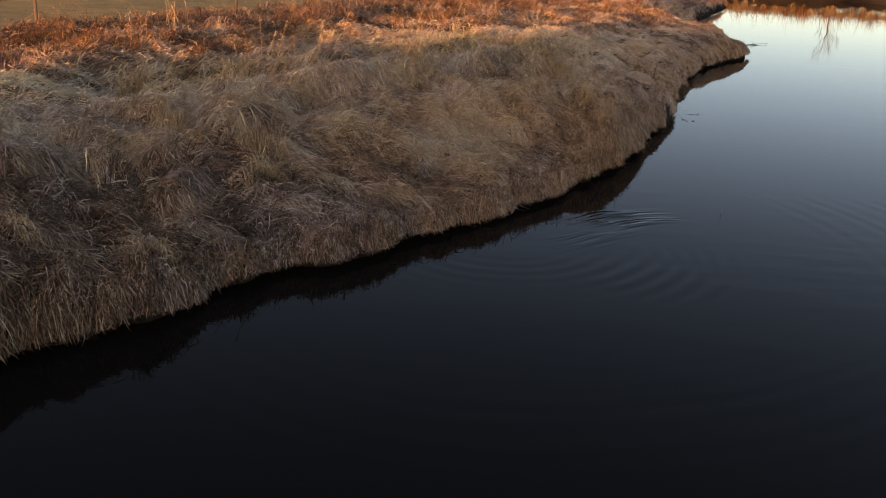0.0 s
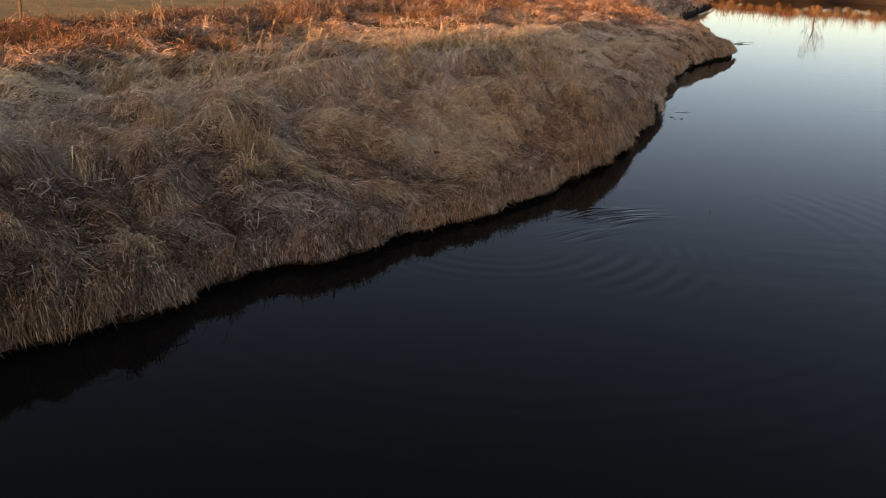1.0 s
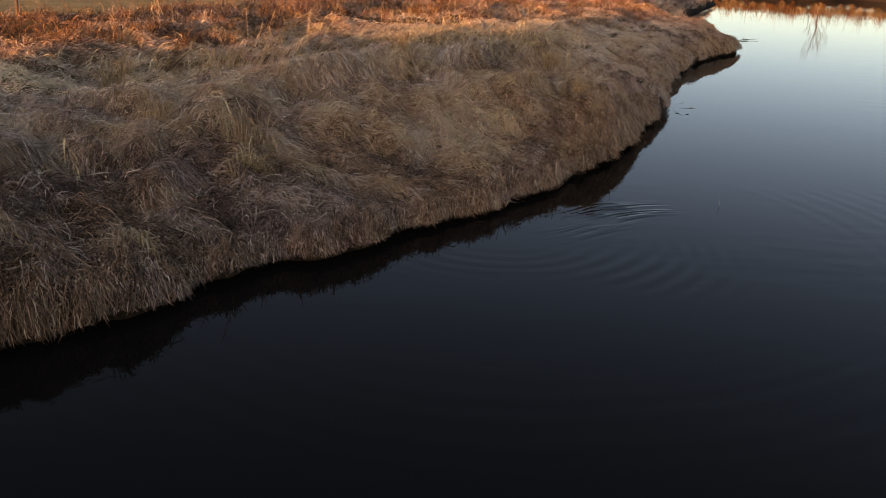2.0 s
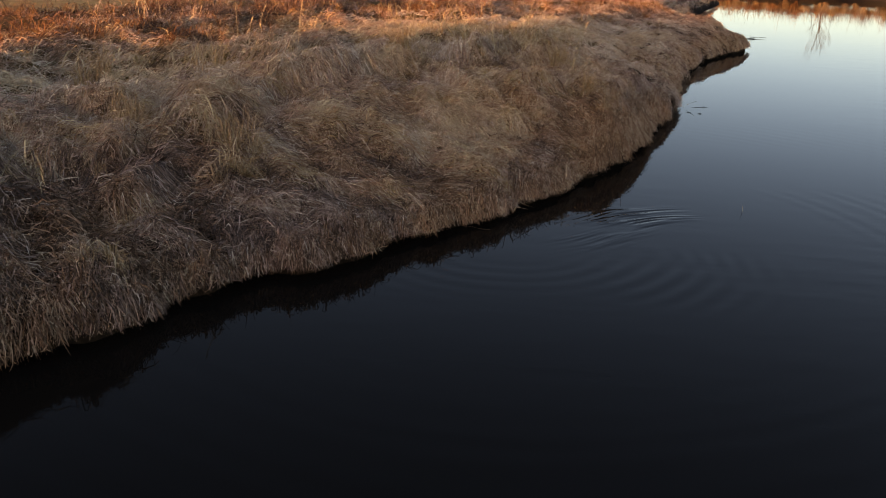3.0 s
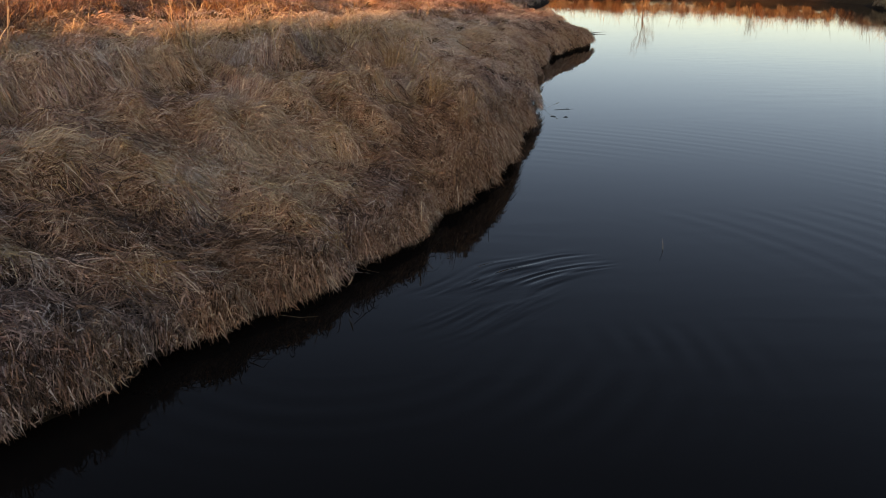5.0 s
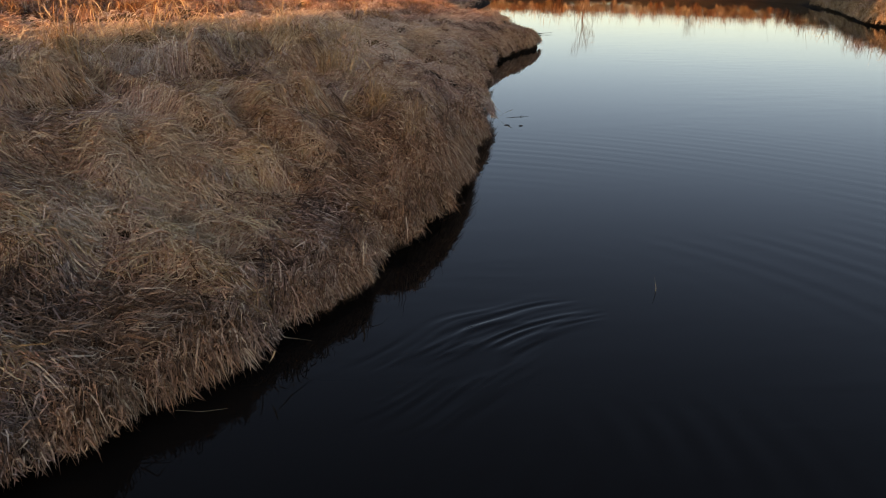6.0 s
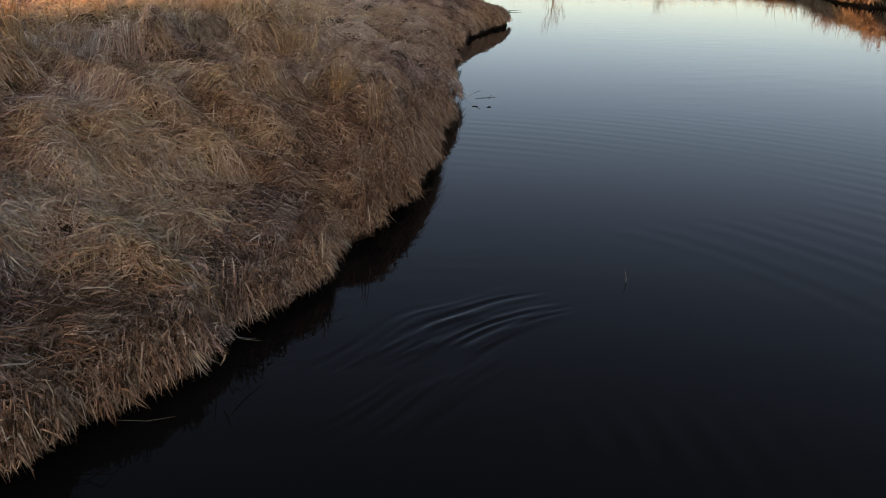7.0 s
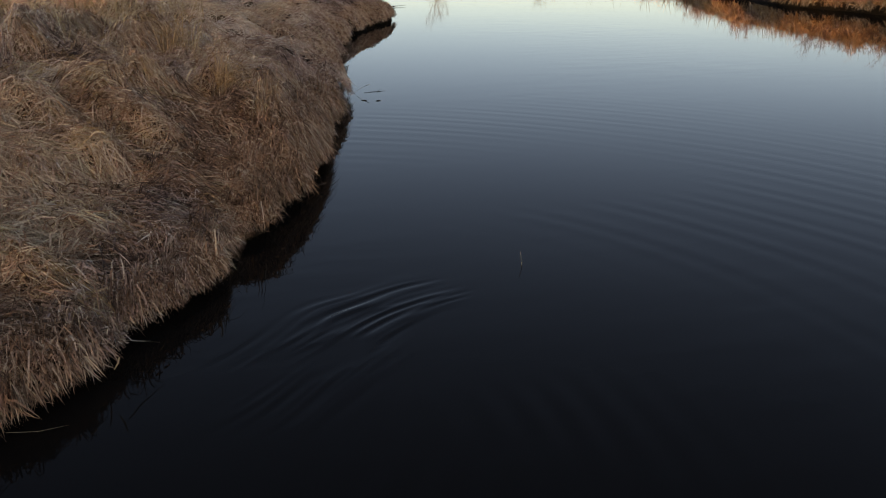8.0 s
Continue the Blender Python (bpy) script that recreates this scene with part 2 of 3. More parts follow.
def ground(x, y, edge=None):
    """Height of the ground under the grass."""
    x, y = np.asarray(x, float), np.asarray(y, float)
    edge = creek_distance(x, y) if edge is None else edge
    # tussock humps, longer down the slope than across it
    hump = domes((0.62 * x + 0.78 * y) * 2.3, (0.78 * x - 0.62 * y) * 1.5, 71)
    d = edge - 0.15 - 0.09 * smooth(4, 6, y) * smooth(13, 11, y) + 0.22 * (value_noise(x * 1.3, y * 1.3, 3) - 0.5) + 0.19 * (value_noise(x * 4.3, y * 4.3, 4) - 0.5) + 0.12 * (hump - 0.55)
    h = np.interp(d, [-4, -1.2, -0.2, 0, 0.05, 0.15, 0.35, 0.7, 1.2, 1.8, 2.6, 4, 8, 20, 60], [-1.3, -0.7, -0.3, -0.08, 0.24, 0.42, 0.54, 0.72, 0.88, 0.96, 1.0, 1.02, 1.1, 1.2, 1.25])
    # the middle of the near bank rises gently to its brow
    ledge = np.interp(d, [-4, -1.2, -0.2, 0, 0.04, 0.15, 0.4, 0.7, 1.2, 1.8, 2.6, 4, 8, 20, 60], [-1.3, -0.7, -0.3, -0.08, 0.14, 0.2, 0.27, 0.34, 0.45, 0.66, 1.0, 1.08, 1.12, 1.2, 1.25])
    h = h + (ledge - h) * np.interp(y, [6.0, 7.6, 11.8, 13.4, 17], [0.0, 1.0, 1.0, 0.25, 0.4])
    up = np.where(y < 13, 0.25 + 0.75 * smooth(1.3, 2.4, d), 1.0) * smooth(0.1, 0.75, d) * (1 - 0.9 * smooth(-1.0, 2.0, -7.85 + (y - 16.45) * 0.387 - x)) * (1 - 0.8 * smooth(60, 150, np.hypot(x, y))) * (1 - 0.85 * smooth(6, 1, y))
    h = h + up * (0.24 * (value_noise(x * 0.55 + 7, y * 0.55, 5) - 0.5) + 0.15 * (value_noise(x * 1.25, y * 1.25, 6) - 0.5) + 0.14 * (value_noise(x * 2.4, y * 2.4, 8) - 0.5))
    h = h * (1 + 0.12 * smooth(10.5, 7.0, y) * smooth(5, 2, x)) + 0.2 * np.exp(-((x - 2.0) ** 2 + (y - 14.0) ** 2) / 1.0)
    fold, foot = fold_fields(x, y)
    h = h + fold - 0.1 * foot - 0.22 * np.exp(-((x + 4.7) ** 2 + (y - 12.2) ** 2) / 0.9) - 0.2 * np.exp(-((x + 3.5) ** 2 + (y - 8.9) ** 2) / 0.25)
    h = h + up * 0.07 * (hump - 0.5) * smooth(11, 6, d)
    h = h + up * 0.2 * (crest(x, y) - 0.25) * smooth(8, 4, d)
    # ribs of thatch, run down the slope
    along, down = 0.62 * x + 0.78 * y, 0.78 * x - 0.62 * y
    bend = 0.5 * value_noise(x * 1.1, y * 1.1, 75)
    h = h + smooth(0.0, 0.5, d) * smooth(9, 6, d) * (0.1 * (value_noise((along + bend) * 4.6, down * 1.7, 73) - 0.5) + 0.07 * (value_noise((along - bend) * 8.0, down * 3.4, 74) - 0.5))
    # a long low unseen rise, added upstream to throw evening shadow over the near bank
    u, v = 0.35 * x + 0.94 * y, 0.94 * x - 0.35 * y
    rise = smooth(-60, -35, u) * smooth(-10, -22, u) * smooth(-10.1, -8.8, v) * smooth(90, 60, v) * smooth(0.5, 4, edge)
    swell = 0.3 * (value_noise(v * 0.6, u * 0.1, 9) - 0.5) + 0.2 * (value_noise(v * 1.7, u * 0.2, 10) - 0.5)
    return h + rise * (np.interp(v, [-10, -8, -6, 0, 3, 7], [1.58, 1.57, 1.84, 2.24, 2.2, 1.88]) + swell)


def mesh_object(name, verts, faces, mat, smooth_shade=True):
    """One object from arrays of places and of quads or triangles."""
    me = bpy.data.meshes.new(name)
    verts = np.asarray(verts, np.float32)
    faces = [np.asarray(f, np.int32) for f in faces if len(f)]
    me.vertices.add(len(verts))
    me.vertices.foreach_set("co", verts.ravel())
    loops = np.concatenate([f.ravel() for f in faces])
    sizes = np.concatenate([np.full(len(f), f.shape[1], np.int32) for f in faces])
    me.loops.add(len(loops))
    me.loops.foreach_set("vertex_index", loops)
    me.polygons.add(len(sizes))
    me.polygons.foreach_set("loop_start", np.concatenate([[0], np.cumsum(sizes)[:-1]]).astype(np.int32))
    me.polygons.foreach_set("loop_total", sizes)
    me.polygons.foreach_set("use_smooth", np.full(len(sizes), smooth_shade))
    me.update(calc_edges=True)
    me.materials.append(mat)
    return new(name, me)


def sheet(name, xs, ys, height, mat):
    gx, gy = np.meshgrid(xs, ys)
    z = height(gx, gy)
    nx, ny = len(xs), len(ys)
    i = (np.arange(ny - 1)[:, None] * nx + np.arange(nx - 1)).ravel()
    return mesh_object(name, np.stack([gx.ravel(), gy.ravel(), z.ravel()], 1), [np.stack([i, i + 1, i + nx + 1, i + nx], 1)], mat)


def spread(lo, hi, step, reach, grow=1.18):
    """Even steps from lo to hi, then ever wider ones out to the reach."""
    mid = np.arange(lo, hi, step)
    out, w = [], step
    while sum(out) < reach:
        w *= grow
        out.append(w)
    far = np.cumsum(out)
    return np.concatenate([(lo - far)[::-1], mid, mid[-1] + far])


def point_value(ob, name, values):
    ob.data.attributes.new(name, "FLOAT", "POINT").data.foreach_set("value", np.ascontiguousarray(values, np.float32))


def bare_soil(x, y):
    """The soil lies a little below the thatch, which overhangs it at the water's edge."""
    h = ground(x, y, creek_distance(x, y) - 0.13)
    return h - 0.045 * smooth(0.1, 0.4, h)


land = sheet("ground", spread(-10, 11, 0.09, 2500), spread(4, 32, 0.09, 2500), bare_soil, SOIL)
spots = np.empty(len(land.data.vertices) * 3, np.float32)
land.data.vertices.foreach_get("co", spots)
spots = spots.reshape(-1, 3)
meadow_side = smooth(-0.4, 0.8, -7.85 + (spots[:, 1] - 16.45) * 0.387 - spots[:, 0] + value_noise(spots[:, 0], spots[:, 1], 51) - 0.5)
litter = 0.4 * smooth(1.0, 2.4, creek_distance(spots[:, 0], spots[:, 1]))
point_value(land, "turf", np.maximum(meadow_side, litter))
tagged(land, "dark matted soil of creek banks and flat pasture", "ground", kind="structure")


# ---- water ----
def finer(steps, lo, hi):
    """The same steps, with small ones between lo and hi."""
    return np.concatenate([steps[steps < lo], np.arange(lo, hi, 0.016), steps[steps > hi]])


def ripples(x, y):
    # rings that spread from the foot of the bank, and wide old rings further out
    r = np.hypot(x - 0.7, y - 9.6) + 0.12 * value_noise(x * 1.3, y * 1.3, 20)
    z = 0.0013 * np.sin(r * 2 * math.pi / 0.21) * smooth(0.5, 1.1, r) * smooth(3.2, 1.8, r) * smooth(0.35, 0.8, value_noise(x * 0.8, y * 0.8, 21))
    r = np.hypot(x - 0.8, y - 9.8) + 0.35 * value_noise(x * 0.5, y * 0.5, 23)
    z += 0.00055 * (np.sin(r * 2 * math.pi / 0.3) + 0.6 * np.sin(r * 2 * math.pi / 0.21 + 1)) * smooth(3.0, 4.5, r) * smooth(14.0, 6.0, r) * smooth(0.25, 0.75, value_noise(x * 0.35 + 0.3, y * 0.7, 22))
    # slow streaks and swirls off the bank
    u, v = (x - 2.9) * -0.88 + (y - 10.85) * -0.47, (x - 2.9) * 0.47 + (y - 10.85) * -0.88
    v = v + 0.16 * np.sin(u * 1.9 + 0.5) + 0.1 * value_noise(u * 2, v * 2, 25)
    patch = smooth(-0.05, 0.3, u) * smooth(2.4, 0.9, u) * smooth(0.30 + 0.25 * u, 0.05 + 0.1 * u, np.abs(v - 0.08 * u))
    streak = (np.abs(value_noise(u * 1.2 + 3, v * 17.0, 24) - 0.5) + 0.5 * np.abs(value_noise(u * 2.4, v * 30.0, 26) - 0.5)) * 2 - 0.7
    return z - patch * 0.0068 * streak * smooth(0.2, 0.8, value_noise(u * 2.6, v * 5.0, 27))


tagged(sheet("water", finer(spread(-4, 10, 0.065, 120), 0.9, 3.4), finer(spread(5, 19, 0.065, 120), 9.2, 11.4), ripples, WATER), "dark still creek water with faint ripples", "water", kind="structure")


# ---- grass ----
STEP = 0.075
GX, GY = np.arange(-26, 42, STEP), np.arange(2, 92, STEP)


def coarse_to_fine():
    """The distance from the water, worked out every 0.3 m and smoothed between."""
    cx, cy = np.arange(-26, 42.7, 0.3), np.arange(2, 92.7, 0.3)
    field = creek_distance(*np.meshgrid(cx, cy))
    rows = np.stack([np.interp(GX, cx, row) for row in field])
    return np.stack([np.interp(GY, cy, col) for col in rows.T], 1)


EDGE = coarse_to_fine()
GRID = ground(*np.meshgrid(GX, GY), EDGE)


def sample(field, x, y):
    u, v = np.clip((x - GX[0]) / STEP, 0, len(GX) - 1.001), np.clip((y - GY[0]) / STEP, 0, len(GY) - 1.001)
    i, j = u.astype(int), v.astype(int)
    a, b = u - i, v - j
    return (field[j, i] * (1 - a) + field[j, i + 1] * a) * (1 - b) + (field[j + 1, i] * (1 - a) + field[j + 1, i + 1] * a) * b


def downhill(x, y):
    """The way to the water: away from growing distance."""
    e = 0.3
    gx = sample(EDGE, x + e, y) - sample(EDGE, x - e, y)
    gy = sample(EDGE, x, y + e) - sample(EDGE, x, y - e)
    n = np.hypot(gx, gy) + 1e-6
    return -gx / n, -gy / n


def blades(name, x, y, ang, length, lift, droop, width, mat, tone, warm, curl=2.0, flat=0.9, base=None, joints=(0.0, 0.38, 0.72, 1.0), hang=(0.9, 2.6)):
    """Blades that leave the ground, arch along ang and lie over what is below them. droop 1: the tip comes back to the ground, 0: it stands."""
    dry = sample(GRID, x, y) > 0.09
    x, y, ang, length, lift, droop, width, tone, warm = (v[dry] for v in (x, y, ang, length, lift, droop, width, tone, warm))
    n, last = len(x), len(joints) - 1
    turn = rng.normal(0, curl, n)
    rim = smooth(0.8, 0.15, sample(EDGE, x, y))
    root = sample(GRID, x, y)
    reach = np.where(rim > 0.2, rng.uniform(0.3, 0.8, n), 1.0)
    fall = np.where(rim > 0.2, rng.uniform(0.55, 1.2, n), rng.uniform(*hang, n))
    low = 0.03 + 0.15 * rim * value_noise(x * 3.1, y * 3.1, 35) * rng.uniform(0.3, 1.3, n)
    length = np.where(rim > 0.2, np.minimum(length, np.maximum(root - low, 0.06) / (0.85 * fall)), length)
    kick = rng.normal(0.2, 0.4, n)
    px, py, pz = [], [], []
    cx, cy = x.copy(), y.copy()
    for k, u in enumerate(joints):
        if k:
            a = ang + turn * (u - 0.4)
            step = reach * length * (u - joints[k - 1])
            cx, cy = cx + np.cos(a) * step, cy + np.sin(a) * step
        arch = lift * (u * (1 - droop) + droop * 3.6 * u * (1 - u) * (1 - 0.25 * u))
        arch = arch + lift * kick * u * u
        below = np.maximum(sample(GRID, cx, cy), root - fall * length * u)
        px.append(cx), py.append(cy), pz.append(np.maximum(below + arch, low) - (0.02 if k == 0 else 0))
    side = ang + math.pi / 2 + rng.normal(0, 0.5, n)
    tip = rng.normal(0, flat, n)
    wx, wy, wz = np.cos(side) * np.cos(tip), np.sin(side) * np.cos(tip), np.sin(tip)
    count = 2 * last + 1
    v = np.empty((n, count, 3))
    for k in range(last):
        w = (0.42, 0.5, 0.32)[k]
        for m, sg in enumerate((-1, 1)):
            v[:, 2 * k + m] = np.stack([px[k] + sg * w * width * wx, py[k] + sg * w * width * wy, pz[k] + sg * w * width * wz], 1)
    v[:, 2 * last] = np.stack([px[last], py[last], pz[last]], 1)
    if base is not None:
        v -= np.array(base)
    o = (np.arange(n) * count)[:, None]
    quads = np.concatenate([o + [2 * k, 2 * k + 1, 2 * k + 3, 2 * k + 2] for k in range(last - 1)])
    ob = mesh_object(name, v.reshape(-1, 3), [quads, o + [2 * last - 2, 2 * last - 1, 2 * last]], mat)
    point_value(ob, "tone", np.repeat(np.clip(tone, 0, 1), count))
    point_value(ob, "warm", np.repeat(np.clip(warm, 0, 1), count))
    if base is not None:
        ob.location = base
    return ob


def scatter(n, x0, x1, y0, y1, near, far, keep):
    """Places whose distance from the water lies between near and far."""
    xs, ys = np.empty(0), np.empty(0)
    while len(xs) < n:
        x, y = rng.uniform(x0, x1, n), rng.uniform(y0, y1, n)
        d = sample(EDGE, x, y)
        ok = (d > near) & (d < far) & keep(x, y)
        xs, ys = np.concatenate([xs, x[ok]]), np.concatenate([ys, y[ok]])
    return xs[:n], ys[:n]


def left_side(x, y):
    return x < 2.0 + 0.62 * (y - 9.0)


def right_side(x, y):
    return x > 16


def fence_line(x, y):
    """Metres to the creek side of the fence."""
    return (x + 7.85 - (y - 16.45) * 0.387) * 0.93


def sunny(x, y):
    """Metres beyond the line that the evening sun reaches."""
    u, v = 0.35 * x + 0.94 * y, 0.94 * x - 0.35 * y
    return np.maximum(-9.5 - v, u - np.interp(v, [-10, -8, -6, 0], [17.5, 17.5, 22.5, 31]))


def bunch_grass_side(x, y):
    return left_side(x, y) & (fence_line(x, y) > -0.6) & (sunny(x, y) > 2.2 * value_noise(x * 0.6, y * 0.6, 44) - 0.9)


def pasture_side(x, y):
    return fence_line(x, y) < 0.3


def lay(x, y):
    """The lie of matted grass: downhill near the water, wandering in swaths further up."""
    dx, dy = downhill(x, y)
    d = sample(EDGE, x, y)
    swath = (value_noise(x * 0.9, y * 0.9, 31) - 0.5) * 1.9 + (value_noise(x * 2.3, y * 2.3, 32) - 0.5) * 1.7 + (value_noise(x * 5.0, y * 5.0, 33) - 0.5) * 1.0
    return np.arctan2(dy, dx) - 0.2 + 0.95 * smooth(1.5, 2.6, d) + swath * (0.35 + 0.6 * smooth(1.2, 2.6, d))


def warmth(x, y):
    """Patches of rust and honey in the grey straw."""
    return 2.7 * value_noise(x * 0.8, y * 0.8, 61) * value_noise(x * 2.6, y * 2.6, 62) - 0.35 + 0.6 * np.exp(-((x - 2.2) ** 2 + (y - 13.1) ** 2) / 0.9) + 0.6 * np.maximum(wear_and_light(x, y), 0) + 0.3 * smooth(1.0, 0.3, sample(EDGE, x, y))


# dark mats: damp grass, and painted shade of hollows and weed gaps
DARK_MATS = [(-2.3, 15.4, 0.8), (-1.2, 15.7, 0.6), (-3.4, 15.0, 0.8), (-1.0, 11.5, 0.35), (-5.6, 13.3, 0.7), (-4.1, 12.6, 0.6), (-6.6, 12.2, 0.7), (-3.65, 9.3, 0.35), (-0.6, 12.6, 0.3), (0.7, 14.9, 0.35), (-1.4, 14.6, 0.4), (-4.4, 15.2, 0.6), (0.2, 15.4, 0.5), (1.1, 16.8, 0.5), (-0.7, 16.6, 0.6), (0.4, 17.8, 0.5), (-0.1, 14.0, 0.3)]


def wear_and_light(x, y):
    """Bleaching and sky light painted pale on the flat top, browner slope, damp mats and shade painted dark in hollows.
    """
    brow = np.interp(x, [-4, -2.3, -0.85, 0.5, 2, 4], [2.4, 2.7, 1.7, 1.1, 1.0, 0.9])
    # skylight painted into the flat top; the face over the water lifted too
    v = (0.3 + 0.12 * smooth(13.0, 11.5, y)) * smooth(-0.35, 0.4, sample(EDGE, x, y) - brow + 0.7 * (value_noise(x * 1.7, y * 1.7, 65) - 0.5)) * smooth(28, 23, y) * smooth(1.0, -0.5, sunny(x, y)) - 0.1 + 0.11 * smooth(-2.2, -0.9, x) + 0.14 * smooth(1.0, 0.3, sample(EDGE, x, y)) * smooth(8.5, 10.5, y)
    # crests paler and dips darker, as light would fall on them
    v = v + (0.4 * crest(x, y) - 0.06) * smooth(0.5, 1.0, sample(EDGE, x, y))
    # shade under each fold's overhang, painted into the grass tone
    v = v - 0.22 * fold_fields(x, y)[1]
    for ax, ay, r in DARK_MATS:
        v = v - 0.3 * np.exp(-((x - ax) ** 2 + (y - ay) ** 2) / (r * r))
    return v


def pale_tops(x, y):
    return left_side(x, y) & (wear_and_light(x, y) > 0.1)


SHORT = (0.0, 0.5, 1.0)


def matted(name, n, box, near, far, length, lift, width, mat, keep=left_side, sway=0.7, hue=0.0, light=0.0):
    """A felt of short, lying, tangled blades."""
    x, y = scatter(n, *box, near, far, keep)
    size = rng.uniform(0.5, 1.4, n)
    tone = 0.03 + light + 0.72 * rng.random(n) ** 1.8 + 0.2 * value_noise(x * 1.4, y * 1.4, 63) + 0.6 * (value_noise(x * 4.5, y * 4.5, 64) - 0.45) + np.where(rng.random(n) < 0.13, 0.45, 0) + wear_and_light(x, y)
    return blades(name, x, y, lay(x, y) + rng.normal(0, sway, n), length * size, lift * size * rng.uniform(0.3, 1.6, n), rng.uniform(0.6, 1.0, n), width * rng.uniform(0.6, 1.4, n), mat, tone,
                  warmth(x, y) + hue + rng.normal(0, 0.15, n), joints=SHORT)


def tussocks(name, clumps, per, box, near, far, length, lift, width, mat, keep=left_side, spread_out=0.5, warm_shift=0.0, droop=(0.7, 1.0), shade=0.0):
    """Locks of longer blades that leave one crown and hang the same way."""
    cx, cy = scatter(clumps, *box, near, far, keep)
    way = lay(cx, cy) + rng.normal(0, 0.5, clumps)
    size, light, hue = rng.uniform(0.6, 1.3, clumps), rng.normal(0.0, 0.22, clumps), warmth(cx, cy) + rng.normal(0.1 + warm_shift, 0.25, clumps)
    radius = rng.uniform(0.04, 0.15, clumps)
    i = np.repeat(np.arange(clumps), per)
    n = len(i)
    x, y = cx[i] + rng.normal(0, 1, n) * radius[i], cy[i] + rng.normal(0, 1, n) * radius[i]
    part = size[i] * rng.uniform(0.5, 1.2, n)
    tone = 0.12 + shade + light[i] + 0.75 * rng.random(n) ** 1.6 + np.where(rng.random(n) < 0.14, 0.4, 0) + wear_and_light(x, y)
    return blades(name, x, y, way[i] + rng.normal(0, spread_out, n), length * part, lift * part * rng.uniform(0.5, 1.3, n), rng.uniform(*droop, n), width * rng.uniform(0.6, 1.4, n), mat, tone, hue[i], joints=SHORT if width > 0.009 or width < 0.0063 else (0.0, 0.38, 0.72, 1.0))


def locks(name, count, per, box, near, far, length, mat, keep=left_side, width=0.008, fan=0.3, lift=(0.02, 0.09), hue=0.0, light=0.0, wander=0.45, curl=1.7):
    """Combed locks of long lying blades, laid over one another like thatch: each lock has one way, one shade and one colour."""
    cx, cy = scatter(count, *box, near, far, keep)
    i = np.repeat(np.arange(count), per)
    n = len(i)
    way = lay(cx, cy) + rng.normal(0, wander, count)
    size = rng.uniform(0.55, 1.25, count)
    high = rng.uniform(*lift, count) * rng.choice([0.6, 1.0, 1.6], count)
    shade = light + rng.normal(0, 0.2, count)
    tint = warmth(cx, cy) + hue + rng.normal(0, 0.3, count)
    broad = rng.uniform(0.025, 0.07, count)
    across, along = rng.normal(0, 1, n) * broad[i], rng.uniform(-0.5, 0.5, n) * length * 0.5 * size[i]
    x = cx[i] + along * np.cos(way[i]) - across * np.sin(way[i])
    y = cy[i] + along * np.sin(way[i]) + across * np.cos(way[i])
    # the lock opens out towards its tips
    ang = way[i] + fan * across / broad[i] * 0.6 + rng.normal(0, fan, n)
    tone = shade[i] - 0.03 + 0.62 * rng.random(n) ** 1.7 + np.where(rng.random(n) < 0.16, 0.5, 0) + wear_and_light(x, y)
    return blades(name, x, y, ang, length * size[i] * rng.uniform(0.5, 1.15, n), high[i] * rng.uniform(0.3, 1.3, n), rng.uniform(0.6, 1.0, n), width * rng.uniform(0.5, 1.5, n), mat, tone,
                  tint[i] + rng.normal(0, 0.12, n), curl=curl, flat=0.8)


BANK = "matted grey-brown dead grass draped down the creek bank"
NEAR, MID, TOP = (-7, 5, 4.5, 17), (0, 11, 16, 34), (-14, 3, 6, 20)
FRINGE = "rust-brown grass fringe hanging over the water's edge"
CROWN = "tangled dry straw grass on top of the bank"
NEAREST, MIDDLE = (-7, 3, 4.5, 12.5), (-7, 6, 11.5, 17.5)
# the felt is toned darker, for the shade between the locks above it
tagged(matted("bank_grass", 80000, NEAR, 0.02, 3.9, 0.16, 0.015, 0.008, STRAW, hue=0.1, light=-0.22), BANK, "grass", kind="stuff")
tagged(locks("bank_grass", 4800, 25, NEAREST, 0.2, 3.9, 0.3, STRAW, width=0.0083, hue=0.05, light=0.06), BANK, "grass", kind="stuff")
tagged(locks("bank_grass", 3400, 26, MIDDLE, 0.2, 3.9, 0.25, STRAW, width=0.008, light=0.06), BANK, "grass", kind="stuff")
tagged(locks("bank_grass", 800, 30, NEAR, 0.5, 3.9, 0.3, GOLD, pale_tops, lift=(0.02, 0.08), hue=0.35, light=0.08), CROWN, "grass", kind="stuff")
tagged(locks("edge_grass", 1900, 24, NEAR, 0.05, 0.5, 0.26, STRAW, lift=(0.03, 0.12), hue=0.35, wander=0.6, fan=0.4, curl=2.4, width=0.008, light=0.05), FRINGE, "grass", kind="stuff")
tagged(tussocks("edge_grass", 800, 34, NEAR, 0.03, 0.35, 0.2, 0.06, 0.0065, STRAW, spread_out=0.6, warm_shift=0.3), FRINGE, "grass", kind="stuff")
tagged(matted("bank_grass", 75000, MID, 0.12, 6.0, 0.22, 0.04, 0.011, STRAW), BANK, "grass", kind="stuff")
tagged(tussocks("bank_grass", 1000, 38, MID, 0.24, 6.0, 0.26, 0.08, 0.010, STRAW), BANK, "grass", kind="stuff")
tagged(tussocks("edge_grass", 700, 32, MID, 0.05, 0.5, 0.26, 0.08, 0.012, STRAW, spread_out=0.45, warm_shift=0.12), FRINGE, "grass", kind="stuff")
